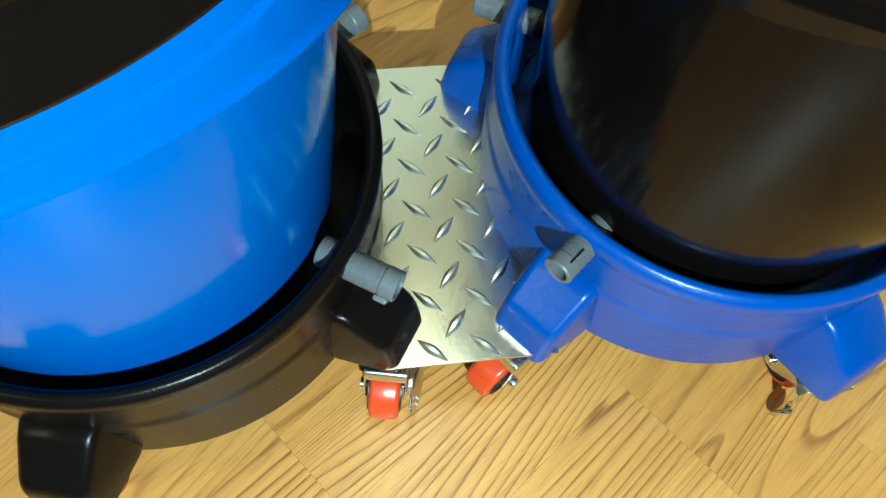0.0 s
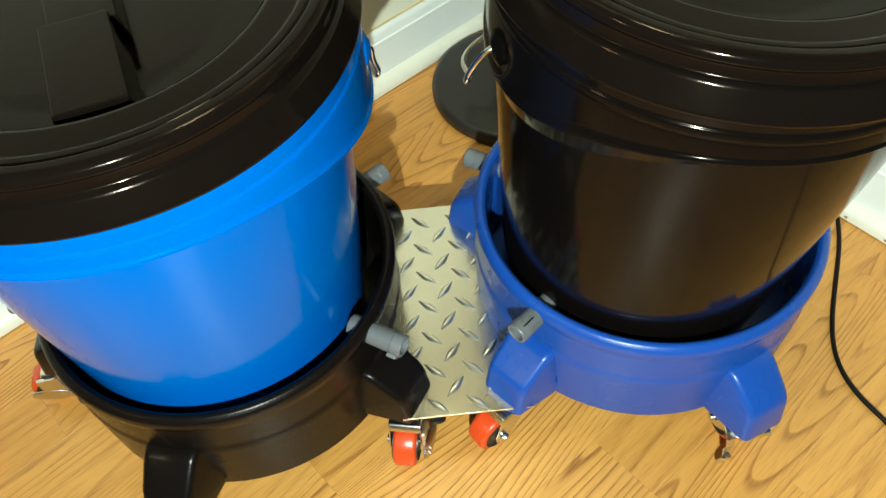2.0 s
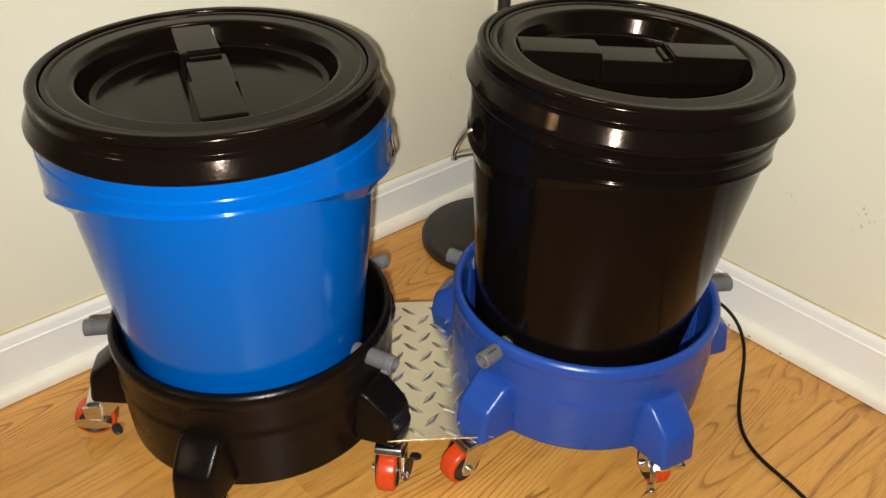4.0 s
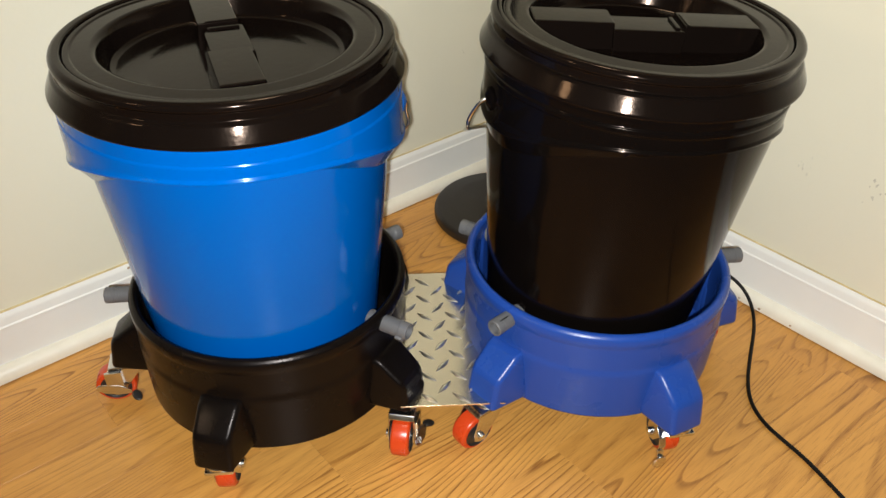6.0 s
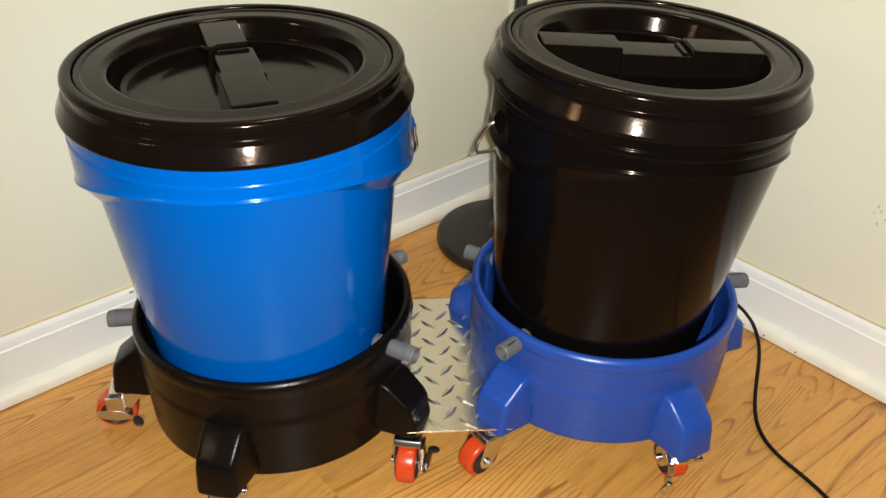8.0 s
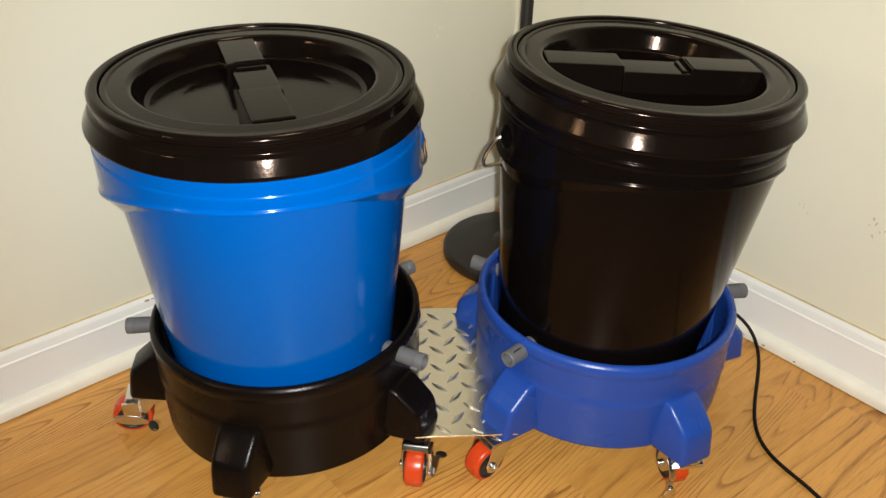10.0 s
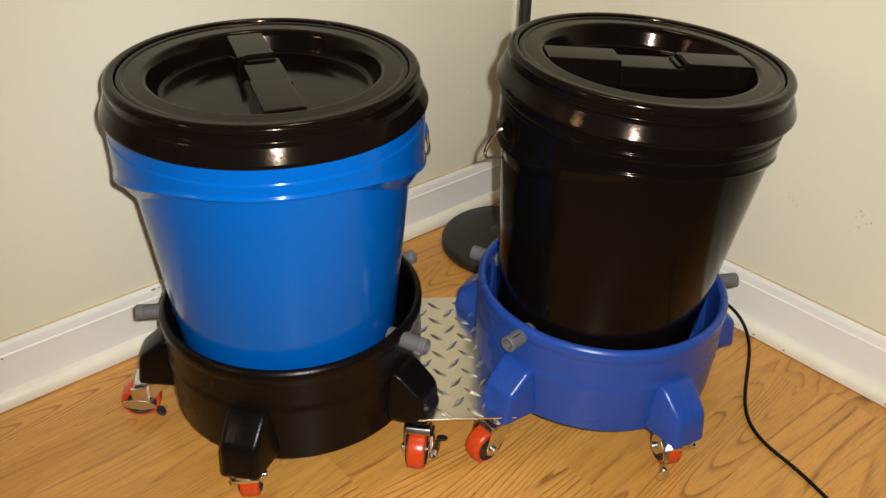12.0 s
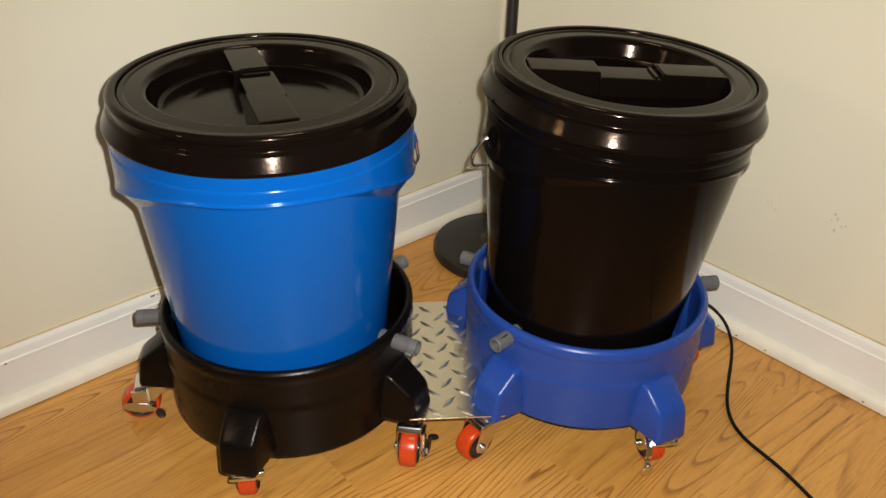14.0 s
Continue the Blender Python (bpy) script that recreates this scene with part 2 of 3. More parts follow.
def turned(bm, axis, degrees):
    return moved(bm, Matrix.Rotation(radians(degrees), 4, axis))


# ---- the corner of the room: u runs along the wall behind the blue bucket, v across the boards ----
ROOM = Matrix.Rotation(radians(44.72), 4, "Z")
WU, WV, HIGH = 0.6471, 0.5606, 2.40


def structure(name, bm, mat, label, category, smooth=0):
    ob = link(name, bm, mat, smooth)
    ob.matrix_basis = ROOM
    return tagged(ob, label, category, kind="structure")


structure("wall_north", box(-3.2, WU + 0.12, WV, WV + 0.12, -0.02, HIGH + 0.1), WALL, "cream painted plaster wall with small scuffs", "wall")
structure("wall_east", box(WU, WU + 0.12, -3.2, WV, -0.02, HIGH + 0.1), WALL, "cream painted plaster wall with grey scuff marks", "wall")
structure("wall_south", box(-3.2, WU + 0.12, -3.32, -3.2, -0.02, HIGH + 0.1), WALL, "plain cream painted wall closing the room", "wall")
structure("wall_west", box(-3.32, -3.2, -3.32, WV + 0.12, -0.02, HIGH + 0.1), WALL, "plain cream painted wall closing the room", "wall")
structure("ceiling", box(-3.32, WU + 0.12, -3.32, WV + 0.12, HIGH, HIGH + 0.1), CEIL, "plain white painted ceiling", "ceiling")


def baseboard(along_u):
    """Board with a bead and a sloped cap, and a shoe moulding at its foot; mitred at the corner."""
    board = [(0.0, 0.0), (0.0085, 0.0), (0.0085, 0.0715), (0.0092, 0.0740), (0.0092, 0.0772), (0.0076, 0.0790), (0.0068, 0.088), (0.0050, 0.0925), (0.0030, 0.0962), (0.0, 0.097)]
    shoe = [(0.0085, 0.0)] + [(0.0085 + 0.0145 * math.cos(a), 0.0045 + 0.0155 * math.sin(a)) for a in [radians(d) for d in range(0, 91, 15)]]
    shoe.insert(1, (0.023, 0.0))
    shoe = [(d, z + 0.0018) for d, z in shoe]
    out = []
    for prof in (board, shoe):
        bm = bmesh.new()
        a, b = [], []
        for d, z in prof:
            if along_u:
                a.append(bm.verts.new((-3.19, WV - d, z)))
                b.append(bm.verts.new((WU - d, WV - d, z)))
            else:
                a.append(bm.verts.new((WU - d, -3.19, z)))
                b.append(bm.verts.new((WU - d, WV - d, z)))
        k = len(prof)
        for i in range(k):
            j = (i + 1) % k
            bm.faces.new((a[i], a[j], b[j], b[i]))
        bm.faces.new(a)
        bm.faces.new(b)
        bmesh.ops.recalc_face_normals(bm, faces=bm.faces)
        out.append(bm)
    return out


for k, along in enumerate((True, False)):
    bd, sh = baseboard(along)
    nm = "baseboard" if k == 0 else "baseboard_east"
    b0 = structure(nm, bd, TRIM, "white glossy painted baseboard with a beaded top edge", "baseboard", 30)
    line = box(-3.19, WU - 0.004, WV - 0.0034, WV - 0.0003, 0.0967, 0.0978) if along else box(WU - 0.0034, WU - 0.0003, -3.19, WV - 0.004, 0.0967, 0.0978)
    part("caulk_line", line, CAULK, b0, "yellowed line of caulk along the top edge", 0)
    part("shoe_moulding", sh, SHOE, b0, "worn white quarter-round moulding", 30)


# ---- buckets and lids ----
def aligned(base, axis, turn):
    q = Vector((0, 0, 1)).rotation_difference(Vector(axis)).to_matrix().to_4x4()
    return Matrix.Translation(base) @ q @ Matrix.Rotation(radians(turn), 4, "Z")


TALL = 0.415   # from the bucket's foot to the lid's top


def bucket(name, m, mat, label, grip, size, kink, deep):
    th = empty(name, m)
    T = TALL
    w = 0.1295 if deep else 0.1235
    foot = [(0.0, 0.004), (w - 0.0135, 0.004), (w - 0.0115, 0.0), (w - 0.003, 0.0), (w, 0.004)]
    if deep:
        collar = [(0.1512, T - 0.0745), (0.1520, T - 0.0735), (0.1636, T - 0.0728), (0.1654, T - 0.0720), (0.1658, T - 0.0708), (0.1654, T - 0.0694), (0.1638, T - 0.0672), (0.1635, T - 0.0575), (0.1632, T - 0.0560), (0.1622, T - 0.0545), (0.1618, T - 0.0420)]
    else:
        collar = [(0.1515, T - 0.0765), (0.1521, T - 0.0755), (0.1550, T - 0.0748), (0.1560, T - 0.0742), (0.1562, T - 0.0730), (0.1556, T - 0.0718), (0.1545, T - 0.0706), (0.1545, T - 0.0612), (0.1543, T - 0.0585), (0.1556, T - 0.0570), (0.1556, T - 0.0525), (0.1540, T - 0.0508), (0.1548, T - 0.0440)]
    outer = foot + collar + [(0.1550 if not deep else 0.1575, T - 0.018), (0.151, T - 0.016), (0.1510, T - 0.060), (0.1440, T - 0.126), (w - 0.0035, 0.008), (0.0, 0.008)]
    prof = rounded([(r * (1 + (size - 1) * min(1, z / 0.30)), z) for r, z in outer], 0.0020, 3)
    bm = lathe(prof, 144)
    # the collar reaches lower towards the two ears
    upper, lower = (-0.058, -0.0765) if deep else (-0.0635, -0.0785)
    taper, edge, root = (0.065, 0.040, 0.064) if deep else (0.083, 0.034, 0.050)
    for v in bm.verts:
        h, r = v.co.z - T, math.hypot(v.co.x, v.co.y)
        if lower < h < upper and r > 0.1465 * size:
            c = abs(v.co.x) / r
            if r < 0.1535 * size and h < -0.072:
                drop = root * c ** 3
                v.co.xy *= 1 - taper * drop / r
            else:
                drop = edge * c ** 4 * min(1, (upper - h) / 0.010)
            v.co.z -= drop
    part("body", bm, mat, th)
    side = (0.1632 if deep else 0.1555) * size
    for s in (-1, 1):
        ear = join(lathe([(0, 0), (0.012, 0), (0.0125, 0.0025), (0.009, 0.004), (0.005, 0.006), (0, 0.006)], 24))
        part("ear", turned(ear, "Y", 90 * s), mat, th, "round moulded ear for the wire handle", m=pose(s * (side - 0.0015), 0, T - 0.082))
    # wire bail hanging round the back
    h = T - 0.082
    pts = [(-side - 0.001, 0, h), (-side - 0.006, 0.001, h), (-kink + 0.006, 0.002, h - 0.010), (-kink, 0.005, h - 0.026), (-kink + 0.003, 0.014, h - 0.040), (-side - 0.005, 0.035, h - 0.052)]
    for i in range(1, 12):
        a = math.pi * (1 - i / 12)
        pts.append(((side + 0.006) * math.cos(a), 0.035 + 0.152 * math.sin(a), h - 0.056 - 0.075 * math.sin(a)))
    pts += [(-x, y, z) for x, y, z in pts[5::-1]]
    tube(pts, 0.0021, "bail", CHROME, th, "bent steel wire handle")
    if grip:
        tube([((side + 0.006) * math.cos(a), 0.035 + 0.152 * math.sin(a), h - 0.056 - 0.075 * math.sin(a)) for a in [radians(d) for d in (62, 75, 90, 105, 118)]], 0.009, "grip", BLACK, th, "black plastic hand grip")
    return tagged(th, label, "bucket", "five gallon buckets")


def lid(parent, turn, size):
    """Screw lid: a snap ring and a threaded insert with a recess and a cross bar. Its origin is at its top."""
    ring = [(0.1462, -0.012), (0.1462, -0.0018), (0.1472, 0.0), (0.1530, 0.0004), (0.1562, -0.0012), (0.1577, -0.0042), (0.1577, -0.0070), (0.1559, -0.0086), (0.1558, -0.0165),
            (0.1584, -0.0182), (0.1596, -0.0196), (0.1665, -0.0345), (0.1666, -0.0368), (0.1655, -0.0384), (0.1625, -0.0385), (0.1610, -0.0365), (0.1535, -0.020), (0.150, -0.012)]
    th = part("lid", lathe(rounded([(r * size, z) for r, z in ring], 0.0012, 2), 160, True), LIDBLACK, parent, "black plastic screw lid with a ribbed snap ring", m=pose(0, 0, TALL, 0, 0, turn))
    ins = [(0.0, -0.0310), (0.0800, -0.0308), (0.1060, -0.0286), (0.1104, -0.0262), (0.1156, -0.0090), (0.1175, -0.0052), (0.1210, -0.0032), (0.1385, -0.0036), (0.1398, -0.0024), (0.1440, -0.0022), (0.1455, -0.0030), (0.1460, -0.005), (0.1460, -0.013), (0.119, -0.016), (0.108, -0.036), (0.0, -0.036)]
    insert = part("screw_insert", lathe(rounded([(r * size, z) for r, z in ins], 0.003, 3), 160), LIDBLACK, th, "threaded centre with a round recess")
    # cross bar in three stretches, the middle one set to one side
    for x0, x1, c, top in ((-0.1165, -0.034, 0.004, -0.004), (-0.036, 0.040, 0.000, -0.0090), (0.038, 0.1165, 0.004, -0.004)):
        pts = []
        for x in (x0, x1):
            w = 0.0205
            pts += [(x, c - w, top), (x, c + w, top), (x * 0.95, c - w - 0.003, -0.032), (x * 0.95, c + w + 0.003, -0.032)]
        part("cross_bar", hull(pts, 0.0022, 2), LIDBLACK, th)
    clip = join(box(0.029, 0.034, -0.016, 0.016, -0.012, -0.0065, 0.0012), box(0.0395, 0.0425, -0.017, 0.017, -0.006, -0.003, 0.001))
    part("catch", clip, LIDBLACK, th, "small raised catch on the bar")


AX_A, AX_B = Vector((0.0050, -0.0177, 1)).normalized(), Vector((0.0475, -0.0095, 1)).normalized()
TOP_A, TOP_B = Vector((-0.2167, 0.2061, 0.4890)), Vector((0.1975, 0.2714, 0.497))
for top, axis, turn, bar, mat, grip, size, cover, kink, label in (
        (TOP_A, AX_A, 11, 115, BLUE, False, 1.043, 1.043, 0.1790, "bright blue glossy plastic bucket standing in the black dolly"),
        (TOP_B, AX_B, 19, 6.6, BLACK, True, 1.025, 1.0, 0.179, "glossy black plastic bucket with wire handle in the blue dolly")):
    made = bucket("bucket", aligned(top - axis * TALL, axis, turn), mat, label, grip, size, kink, mat is BLUE)
    lid(made, bar - turn, cover)



# ---- bucket dollies ----
def caster(parent, place, heading, lever, lock=0):
    """Swivel caster: swivel disc, fork, wheel with a dark core, axle bolt and brake lever. heading: the way its wheel trails."""
    x, y = place
    cheek = ((-0.015, 0.053), (0.022, 0.053), (0.0300, 0.027), (0.0285, 0.0165), (0.0210, 0.0120), (0.0145, 0.0150), (0.006, 0.031))
    bms = [hull([(px, py, pz) for px, pz in ((-0.015, 0.0490), (-0.015, 0.0535), (0.0225, 0.0535), (0.0260, 0.0475)) for py in (-0.0138, 0.0138)], 0.0014, 2)]
    for s in (-1, 1):
        bms.append(hull([(px, s * py, pz) for px, pz in cheek for py in (0.0122, 0.0138)], 0.0005, 1))
    fork = join(*bms)
    c = part("caster", fork, CHROME, parent, "zinc-plated swivel caster with an orange-red wheel", m=pose(x, y, 0, 0, 0, heading) @ Matrix.Diagonal((1.15, 1.15, 1.15, 1)))
    disc = lathe(rounded([(0, 0.0535), (0.0130, 0.0535), (0.0155, 0.0545), (0.0155, 0.0560), (0.0150, 0.0575), (0.0130, 0.0585), (0.0130, 0.0615), (0, 0.0615)], 0.001, 2), 40)
    part("swivel_plate", disc, CHROME, c)
    w = lathe(rounded([(0.0165, -0.0100), (0.0195, -0.0098), (0.0217, -0.0080), (0.0222, 0.0), (0.0217, 0.0080), (0.0195, 0.0098), (0.0165, 0.0100)], 0.002, 2), 48)
    part("tread", turned(w, "X", 90), TREADRED, c, "glossy orange-red tyre", m=pose(0.021, 0, 0.0222))
    hb = lathe(rounded([(0, -0.0095), (0.007, -0.0105), (0.010, -0.0085), (0.0155, -0.0085), (0.0168, -0.0113), (0.0168, 0.0113), (0.0155, 0.0085), (0.010, 0.0085), (0.007, 0.0105), (0, 0.0095)], 0.0008, 2), 40)
    part("wheel_core", turned(hb, "X", 90), HUB, c, "dark plastic wheel core", m=pose(0.021, 0, 0.0222))
    bolt = join(lathe([(0, -0.0180), (0.0035, -0.0176), (0.0042, -0.0162), (0.0042, -0.0142), (0.0022, -0.0142), (0.0022, 0.0142), (0.0045, 0.0142), (0.0045, 0.0168), (0, 0.0172)], 12))
    part("axle_bolt", turned(bolt, "X", 90), CHROME, c, m=pose(0.021, 0, 0.0222))
    if lever:
        # brake lever: steel arm with two dark pads
        s = lock or 1
        if lever == 2:
            # lever that hangs down in a shallow S and ends in an oval pad
            y0, y1 = sorted((s * 0.0140, s * 0.0210))
            line = [(0.000, 0.052), (-0.009, 0.045), (-0.0125, 0.036), (-0.0105, 0.028), (-0.0130, 0.021)]
            bms = []
            for (xa, za), (xb, zb) in zip(line, line[1:]):
                bms.append(hull([(px + o, y, pz) for px, pz in ((xa, za), (xb, zb)) for y in (y0, y1) for o in (-0.0008, 0.0008)], 0.0004, 1))
            part("brake_arm", join(*bms), CHROME, c, "pressed steel brake lever")
            pad = lathe(rounded([(0, -0.0014), (0.0066, -0.0014), (0.0076, 0.0), (0.0066, 0.0014), (0, 0.0014)], 0.0007, 2), 28)
            moved(pad, Matrix.Diagonal((0.95, 1.5, 1, 1)))
            part("brake_pad", pad, CHROME, c, "oval steel end of the lever", m=pose(-0.0140, s * 0.0175, 0.0135, 0, 78, 0) @ pose(0, 0, 0, 0, 0, 90))
        else:
            # rocking pedal: a leaf beside the wheel and a dark pad that stands out behind it
            leaf = [(0.040, 0.0300), (0.0375, 0.0330), (0.026, 0.0330), (0.014, 0.0300), (0.003, 0.0230), (0.004, 0.0190), (0.018, 0.0190), (0.031, 0.0225), (0.0385, 0.0265)]
            arm = join(hull([(px, s * (0.0160 + (0.45 if lever == 3 else 0.2) * (0.0330 - pz) + o), pz) for px, pz in leaf for o in (0.0, 0.0018)], 0.0007, 2),
                       box(0.010, 0.028, min(s * 0.0140, s * 0.0178), max(s * 0.0140, s * 0.0178), 0.027, 0.049, 0.0006))
            part("brake_arm", arm, CHROME, c, "pressed steel brake pedal")
            pad = lathe(rounded([(0, -0.0015), (0.0042, -0.0015), (0.0050, 0.0), (0.0042, 0.0015), (0, 0.0015)], 0.0007, 2), 24)
            moved(pad, Matrix.Diagonal((1.0, 1.5, 1, 1)))
            part("brake_pad", pad, IRON, c, "dark oval pad of the brake pedal", m=pose(-0.002, s * 0.0245, 0.0185, s * -22, 0, s * 35))
            for k in (0, 1) if lever == 3 else ():
                px = 0.0335 - 0.004 * k
                part("brake_mark", box(px - 0.0006, px + 0.0006, min(s * 0.0190, s * 0.0232), max(s * 0.0190, s * 0.0232), -0.0002, 0.0002), TRIM, c, "short pale line on the pedal", 0,
                     m=pose(0, s * 0.0198, 0.0288, s * -65.8, 0, 0) @ pose(0, s * -0.0211, 0.0014))
    return c


def dolly(name, centre, phase, foot, mat, pipes, casters, label):
    th = empty(name, pose(*centre, 0))
    wall = [(0.1525, 0.078), (0.1525, 0.172), (0.1535, 0.1855), (0.1570, 0.1890), (0.1605, 0.1885), (0.1643, 0.1845), (0.1650, 0.1780), (0.1642, 0.1730), (0.1635, 0.170),
            (0.1630, 0.1400), (0.1632, 0.1365), (0.1641, 0.1325), (0.1644, 0.1285), (0.1641, 0.1200), (0.1625, foot + 0.003), (0.1605, foot), (0.1585, foot + 0.003), (0.1595, 0.078)]
    part("ring", lathe(rounded(wall, 0.002, 3), 160, True), mat, th)
    part("base", lathe([(0, 0.0775), (0.1530, 0.0775), (0.1530, 0.0815), (0, 0.0815)], 96), mat, th, "flat floor that carries the bucket")
    first = None
    top = 0.1335
    for k in range(5):
        a = phase + 72 * k
        if first is None:
            pts = []
            for s in (-1, 1):
                pts += [(0.150, s * 0.0260, top + 0.001), (0.1690, s * 0.0240, top), (0.2015, s * 0.0220, 0.1075), (0.2085, s * 0.0225, 0.0640), (0.150, s * 0.0345, 0.0640)]
            first = part("caster_housing", hull(pts, 0.0060, 4), mat, th, m=Matrix.Rotation(radians(a), 4, "Z"))
        else:
            ob = new("caster_housing", first.data)
            ob.parent = th
            ob.matrix_basis = Matrix.Rotation(radians(a), 4, "Z")
        rib = [(0.1535, q * w, z) for q in (-1, 1) for w, z in ((0.020, 0.180), (0.026, 0.0815))] + [(0.1490, q * 0.014, z) for q in (-1, 1) for z in (0.160, 0.0815)]
        part("inner_rib", hull(rib, 0.001, 1), mat, th, m=Matrix.Rotation(radians(a), 4, "Z"))
        for kk, heading, lever, side in casters:
            if kk == k:
                caster(th, (0.190 * math.cos(radians(a)), 0.190 * math.sin(radians(a))), heading, lever, side)
        if k in pipes:
            inner, outer, slot, aside = pipes[k]
            prof = [(0.0072, inner), (0.0094, inner)]
            # fine turned rings on both ends of the stub
            z = inner + 0.001
            while z < outer - 0.011:
                prof += [(0.0099, z), (0.0099, z + 0.0011), (0.0094, z + 0.0012), (0.0094, z + 0.0017)] if not 0.157 < z < 0.163 else [(0.0097, z)]
                z += 0.0018
            prof += [(0.0101, outer - 0.0095), (0.0101, outer - 0.001), (0.0095, outer), (0.0074, outer), (0.0070, outer - 0.001)]
            pm = Matrix.Rotation(radians(a + aside), 4, "Z") @ pose(0, 0, 0.1730 if k == 0 else 0.1650, 0, 90, 0)
            pp = part("pipe", lathe(prof, 32, True), PVC, th, "short grey plastic pipe stub", 30, m=pm)
            if slot < 0:
                part("mark", box(-0.0103, -0.0097, -0.0007, 0.0007, outer - 0.019, outer - 0.006, 0.0001, 1), RUBBER, pp, "thin dark printed mark", m=pose(0, 0, 0, 0, 0, -20))
            elif k == 0:
                part("tab", box(-0.0045, 0.0045, -0.0130, -0.0090, outer - 0.012, outer - 0.003, 0.0012), PVC, pp, m=pose(0, 0, 0, 0, 0, 35))
            if mat is DBLUE:
                cap = lathe(rounded([(0, inner - 0.007), (0.007, inner - 0.007), (0.0092, inner - 0.005), (0.0092, inner + 0.002), (0, inner + 0.002)], 0.001, 2), 28)
                part("rubber_tip", cap, RUBBER, pp, "black rubber tip")
    return tagged(th, label, "bucket dolly", "bucket dollies")


dolly("bucket_dolly", (-0.2130, 0.2171), -25, 0.0520, DBLACK, {0: (0.144, 0.197, 1, 0), 1: (0.148, 0.192, 1, -5), 3: (0.148, 0.197, 1, 0)},
      [(0, -94, 3, 1), (1, 80, False, 1), (2, 130, False, 1), (3, 196, 1, 1), (4, 100, False, 1)], "black plastic five-wheel bucket dolly holding the blue bucket")
dolly("bucket_dolly", (0.1876, 0.2880), -132, 0.0600, DBLUE, {0: (0.140, 0.189, -1, 0), 2: (0.142, 0.198, 1, 0), 4: (0.142, 0.190, 1, 0)},
      [(0, -138, False, -1), (1, 104, 2, 1), (2, 110, False, 1), (3, 95, False, 1), (4, 170, False, 1)], "royal blue plastic five-wheel bucket dolly holding the black bucket")


# ---- tread plate that couples the dollies ----
def tread_plate():
    th = empty("tread_plate", pose(0.003, 0.2385, 0.0745, 0, 0, 7.5))
    HX, HY = 0.0620, 0.1215
    part("sheet", box(-HX, HX, -HY, HY + 0.014, 0.0, 0.0022, 0.0006), ALU, th)
    bm = bmesh.new()
    n = 8
    rim, ridge = [], []
    L, W, H = 0.0145, 0.0040, 0.0026
    for i in range(n + 1):
        f = -1 + 2 * i / n
        w = W * (1 - abs(f) ** 1.3)
        rim.append((bm.verts.new((f * L, max(w, 0.0002), 0)), bm.verts.new((f * L, -max(w, 0.0002), 0))))
        ridge.append((bm.verts.new((f * L * 0.97, max(w, 0.0002) * 0.35, H * (1 - abs(f) ** 2.2))), bm.verts.new((f * L * 0.97, -max(w, 0.0002) * 0.35, H * (1 - abs(f) ** 2.2)))))
    for i in range(n):
        (a, b), (c, d), (e, f), (g, h) = rim[i], rim[i + 1], ridge[i], ridge[i + 1]
        for q in ((a, c, g, e), (e, g, h, f), (f, h, d, b)):
            bm.faces.new(q)
    bmesh.ops.recalc_face_normals(bm, faces=bm.faces)
    me = None
    for i in range(-3, 4):
        for j in range(-4, 7):
            x, y = -0.0088 + 0.0188 * i, -0.0546 + 0.0374 * j + (0.0187 if i % 2 else 0.0)
            if abs(x) > HX - 0.008 or not -HY + 0.004 < y < HY + 0.010:
                continue
            m = pose(x, y, 0.0021, 0, 0, -41 if i % 2 else 50)
            if me is None:
                ob = part("tread", bm, TREADALU, th, "raised diamond tread", 30, m)
                me = ob.data
            else:
                ob = new("tread", me)
                ob.parent = th
                ob.matrix_basis = m
    return tagged(th, "shiny aluminium diamond tread plate bridging the two bucket dollies", "metal plate")


tread_plate()


# ---- lamp stand and cable ----
def lamp_stand():
    th = empty("floor_lamp", pose(0.076, 0.655, 0))
    part("base", lathe(rounded([(0, 0.0), (0.116, 0.0), (0.1205, 0.004), (0.1205, 0.016), (0.116, 0.021), (0.085, 0.026), (0.030, 0.030), (0.018, 0.036), (0, 0.036)], 0.004, 3), 96), IRON, th, "round weighted black base")
    part("pole", lathe(rounded([(0, 0.030), (0.0095, 0.030), (0.0095, 1.45), (0, 1.45)], 0.001, 2), 28), IRON, th, "slim black pole")
    return tagged(th, "black metal floor lamp stand in the corner of the room", "floor lamp")


lamp_stand()
cable = tube([(0.33, 0.45, 0.05), (0.38, 0.47, 0.05), (0.415, 0.458, 0.044), (0.437, 0.437, 0.036), (0.451, 0.422, 0.021), (0.456, 0.405, 0.007), (0.453, 0.385, 0.0035), (0.4455, 0.357, 0.0032), (0.417, 0.279, 0.0032), (0.4045, 0.224, 0.0032), (0.416, 0.180, 0.0032),
              (0.4445, 0.144, 0.0032), (0.4685, 0.0976, 0.0032), (0.497, 0.03, 0.0032), (0.53, -0.08, 0.0032)], 0.0026, "power_cord", RUBBER)
tagged(cable, "thin black power cord lying curved on the wooden floor", "cable")


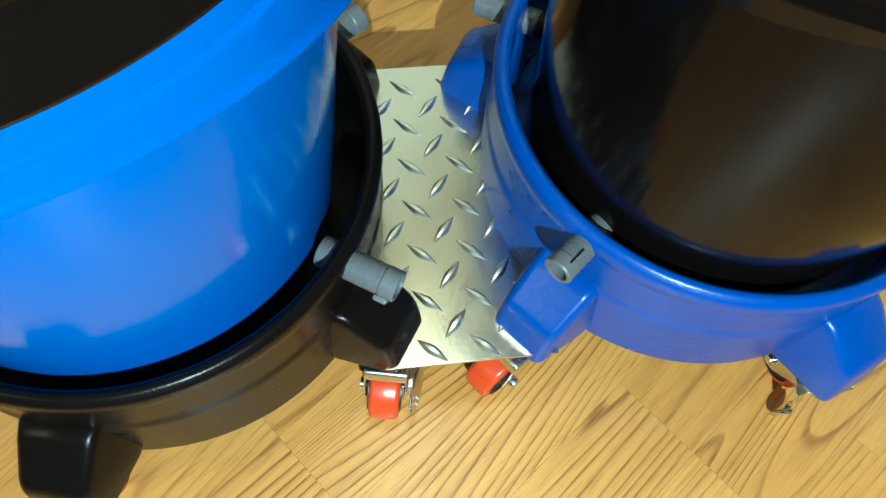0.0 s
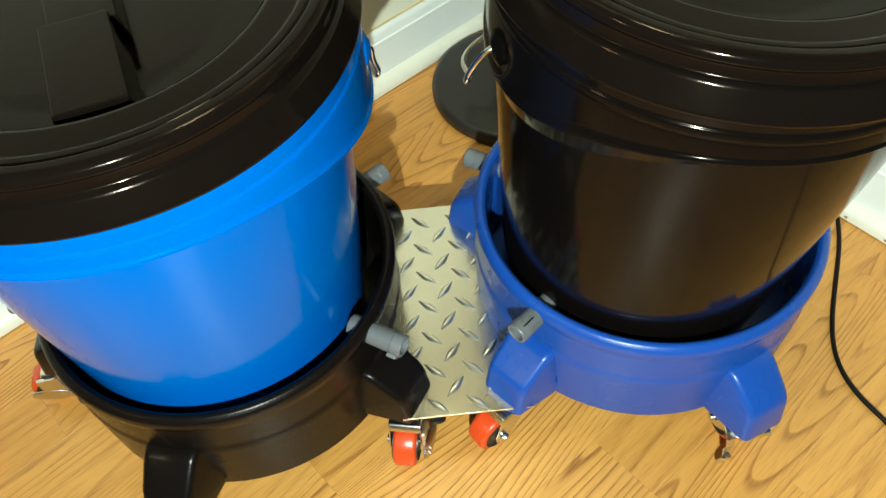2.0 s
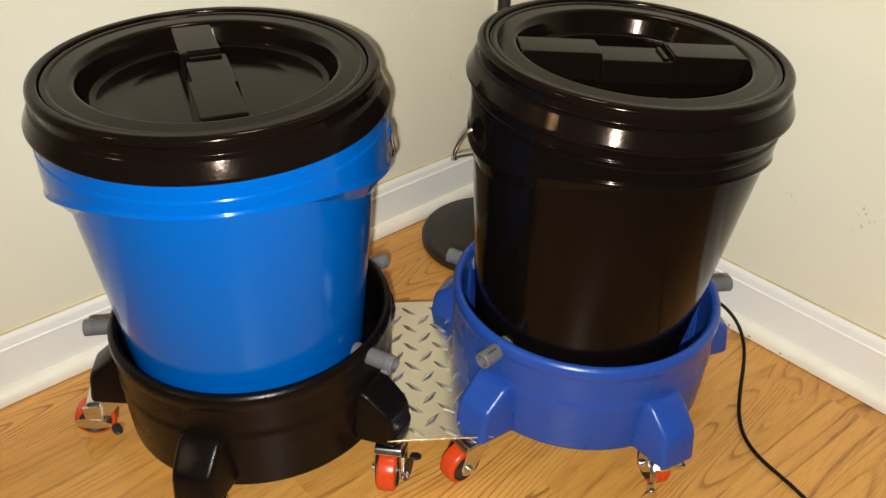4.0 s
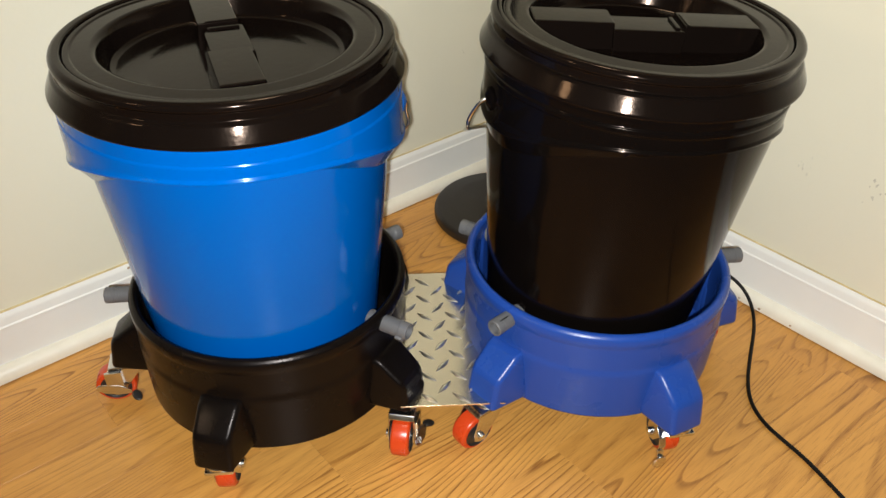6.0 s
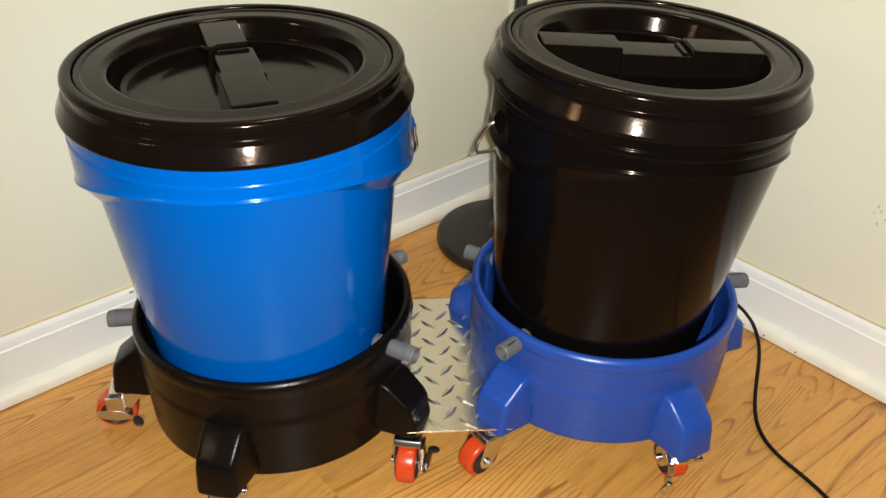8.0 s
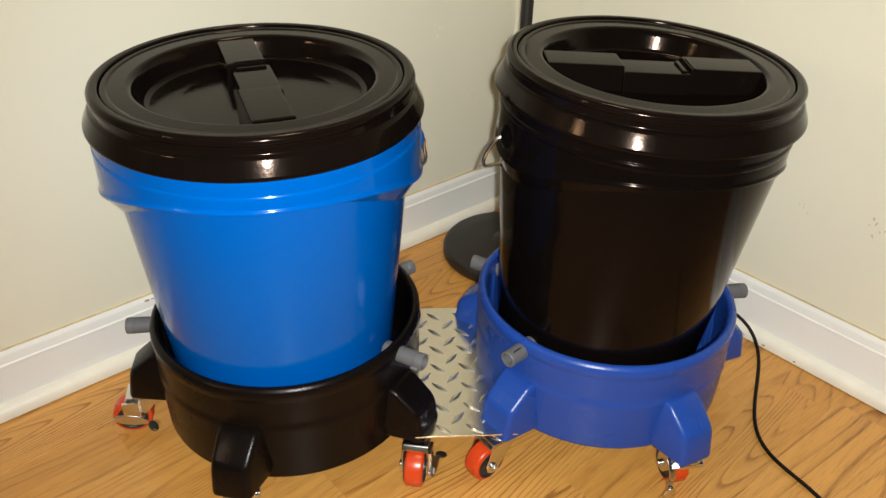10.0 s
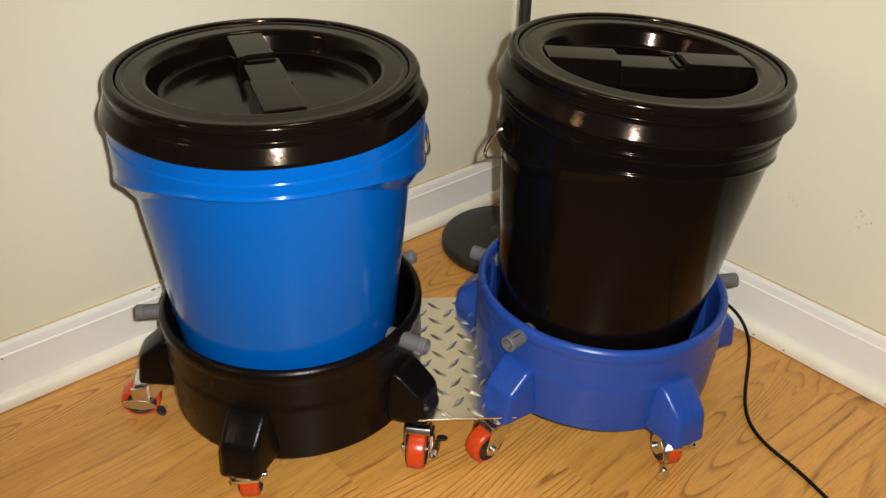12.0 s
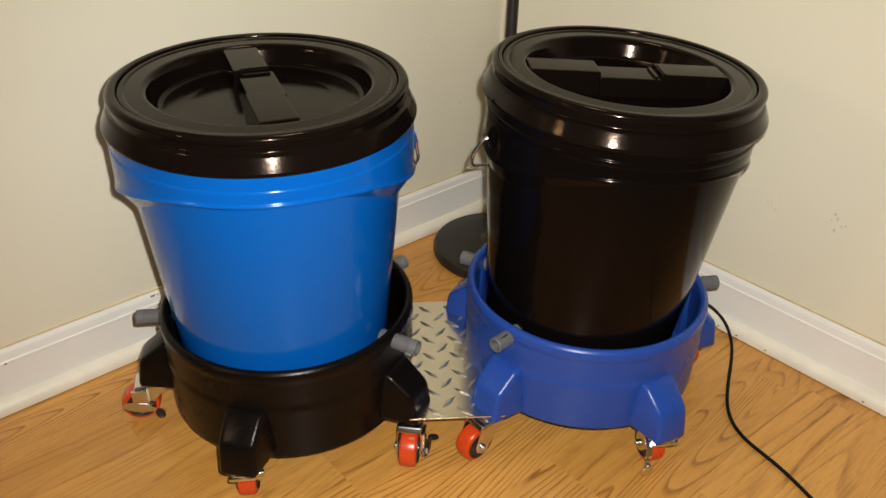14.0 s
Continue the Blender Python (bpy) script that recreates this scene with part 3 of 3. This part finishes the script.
# ---- scuffs on the walls ----
def scuff(on_north, a, z, size, mat, label, seed):
    rng = random.Random(seed)
    bm = bmesh.new()
    for _ in range(9):
        ca, cz, r = rng.gauss(0, size), rng.gauss(0, size * 1.4), size * rng.uniform(0.10, 0.35)
        vs = []
        for i in range(8):
            t = 2 * math.pi * i / 8
            k = rng.uniform(0.5, 1.0)
            da, dz = ca + r * k * math.cos(t), cz + r * 1.8 * k * math.sin(t)
            vs.append(bm.verts.new((a + da, WV - 0.0004, z + dz) if on_north else (WU - 0.0004, a + da, z + dz)))
        bm.faces.new(vs)
    r = bmesh.ops.extrude_face_region(bm, geom=list(bm.faces))
    d = Vector((0, 0.0004, 0)) if on_north else Vector((0.0004, 0, 0))
    bmesh.ops.translate(bm, vec=d, verts=[v for v in r["geom"] if isinstance(v, bmesh.types.BMVert)])
    bmesh.ops.recalc_face_normals(bm, faces=bm.faces)
    ob = link("scuff_mark", bm, mat, 0)
    ob.matrix_basis = ROOM
    return tagged(ob, label, "scuff mark", kind="structure")


scuff(False, -0.121, 0.245, 0.006, SCUFF, "small grey scuff on the cream wall", 3)
scuff(False, -0.0236, 0.241, 0.006, FAINT, "faint grey smudge on the cream wall", 5)


scuff(True, 0.468, 0.375, 0.008, SCUFFGLOSS, "rubbed patch on the cream wall, its gloss painted as a paler colour", 8)
scuff(True, 0.548, 0.250, 0.0022, SCUFF, "tiny dent in the cream wall", 9)


# ---- chips in the paint of the baseboards ----
CHIP = material("bare_wood_chip", (0.30, 0.19, 0.09), 0.7, vary=0.3, scale=200)


def chips(on_north, seed, count):
    rng = random.Random(seed)
    bm = bmesh.new()
    for _ in range(count):
        d, z = rng.choice(((0.0238, 0.0075), (0.0238, 0.0030), (0.0060, 0.0915), (0.0096, 0.0758)))
        a, r = rng.uniform(-0.75, 0.30), rng.uniform(0.0008, 0.0020)
        box(-r * rng.uniform(1, 3), r * rng.uniform(1, 3), -0.0018, 0.0004, -r * 0.7, r * 0.7, 0.0, 1, blob := bmesh.new())
        for v in blob.verts:
            x = v.co.x * rng.uniform(0.4, 1.0) + a
            v.co = (x, WV - d - v.co.y * -1.0, z + v.co.z * rng.uniform(0.4, 1.0)) if on_north else (WU - d + v.co.y, x, z + v.co.z * rng.uniform(0.4, 1.0))
        me = bpy.data.meshes.new("chip")
        blob.to_mesh(me)
        blob.free()
        bm.from_mesh(me)
        bpy.data.meshes.remove(me)
    bmesh.ops.recalc_face_normals(bm, faces=bm.faces)
    ob = link("paint_chips", bm, CHIP, 0)
    ob.matrix_basis = ROOM
    return tagged(ob, "small brown chips in the white baseboard paint", "paint chips", kind="structure")


chips(True, 4, 6)
chips(False, 6, 16)


# ---- floor of oak boards ----
def floor():
    fl = structure("floor", box(-3.3, WU + 0.02, -3.3, WV + 0.02, -0.03, -0.003), HUB, "glossy golden oak strip floor with visible grain", "floor")
    rng = random.Random(11)
    W, G = 0.0765, 0.00006
    shared = {}

    def board(u0, u1, v0, v1):
        key = round(u1 - u0, 3)
        if key not in shared:
            bm = box(-(u1 - u0) / 2 + G, (u1 - u0) / 2 - G, -W / 2 + G, W / 2 - G, -0.006, 0.0, 0.0001, 1)
            me = bpy.data.meshes.new("plank")
            bm.to_mesh(me)
            bm.free()
            me.materials.append(OAK)
            shared[key] = me
        ob = new("plank", shared[key])
        ob.parent = fl
        ob.matrix_basis = pose((u0 + u1) / 2, (v0 + v1) / 2, 0)

    lengths = (0.30, 0.38, 0.46, 0.54)
    v1 = 0.141 + 6 * W
    row = -6
    while v1 > -1.5:
        v0 = v1 - W
        if v0 < WV:
            near = -0.75 < (v0 + v1) / 2
            joint = {-1: -0.0335, 0: -0.0335, 2: 0.192, 3: 0.192}.get(row, rng.uniform(-0.25, 0.25))
            if near:
                last = v0
                u = joint
                while u < WU - 0.02:
                    l = min(rng.choice(lengths), WU - 0.004 - u)
                    board(u, u + l, v0, v1)
                    u += l
                u = joint
                while u > -1.30:
                    l = rng.choice(lengths)
                    l = u + 1.30 if u - l < -1.20 else l
                    board(u - l, u, v0, v1)
                    u -= l
        v1 = v0
        row += 1
    # boards outside the stretch that is passed near
    for u0, u1, rows in ((-3.19, WU - 0.004, np.arange(last - W, -3.2, -W)), (-3.19, -1.30, np.arange(last, WV - W, W))):
        bm = bmesh.new()
        for v in rows:
            box(u0, u1, v + G, v + W - G, -0.006, 0.0, 0, 1, bm)
        rest = link("far_planks", bm, OAK, 0)
        rest.parent = fl
        tagged(rest, "oak boards in the rest of the room", kind="stuff")


floor()
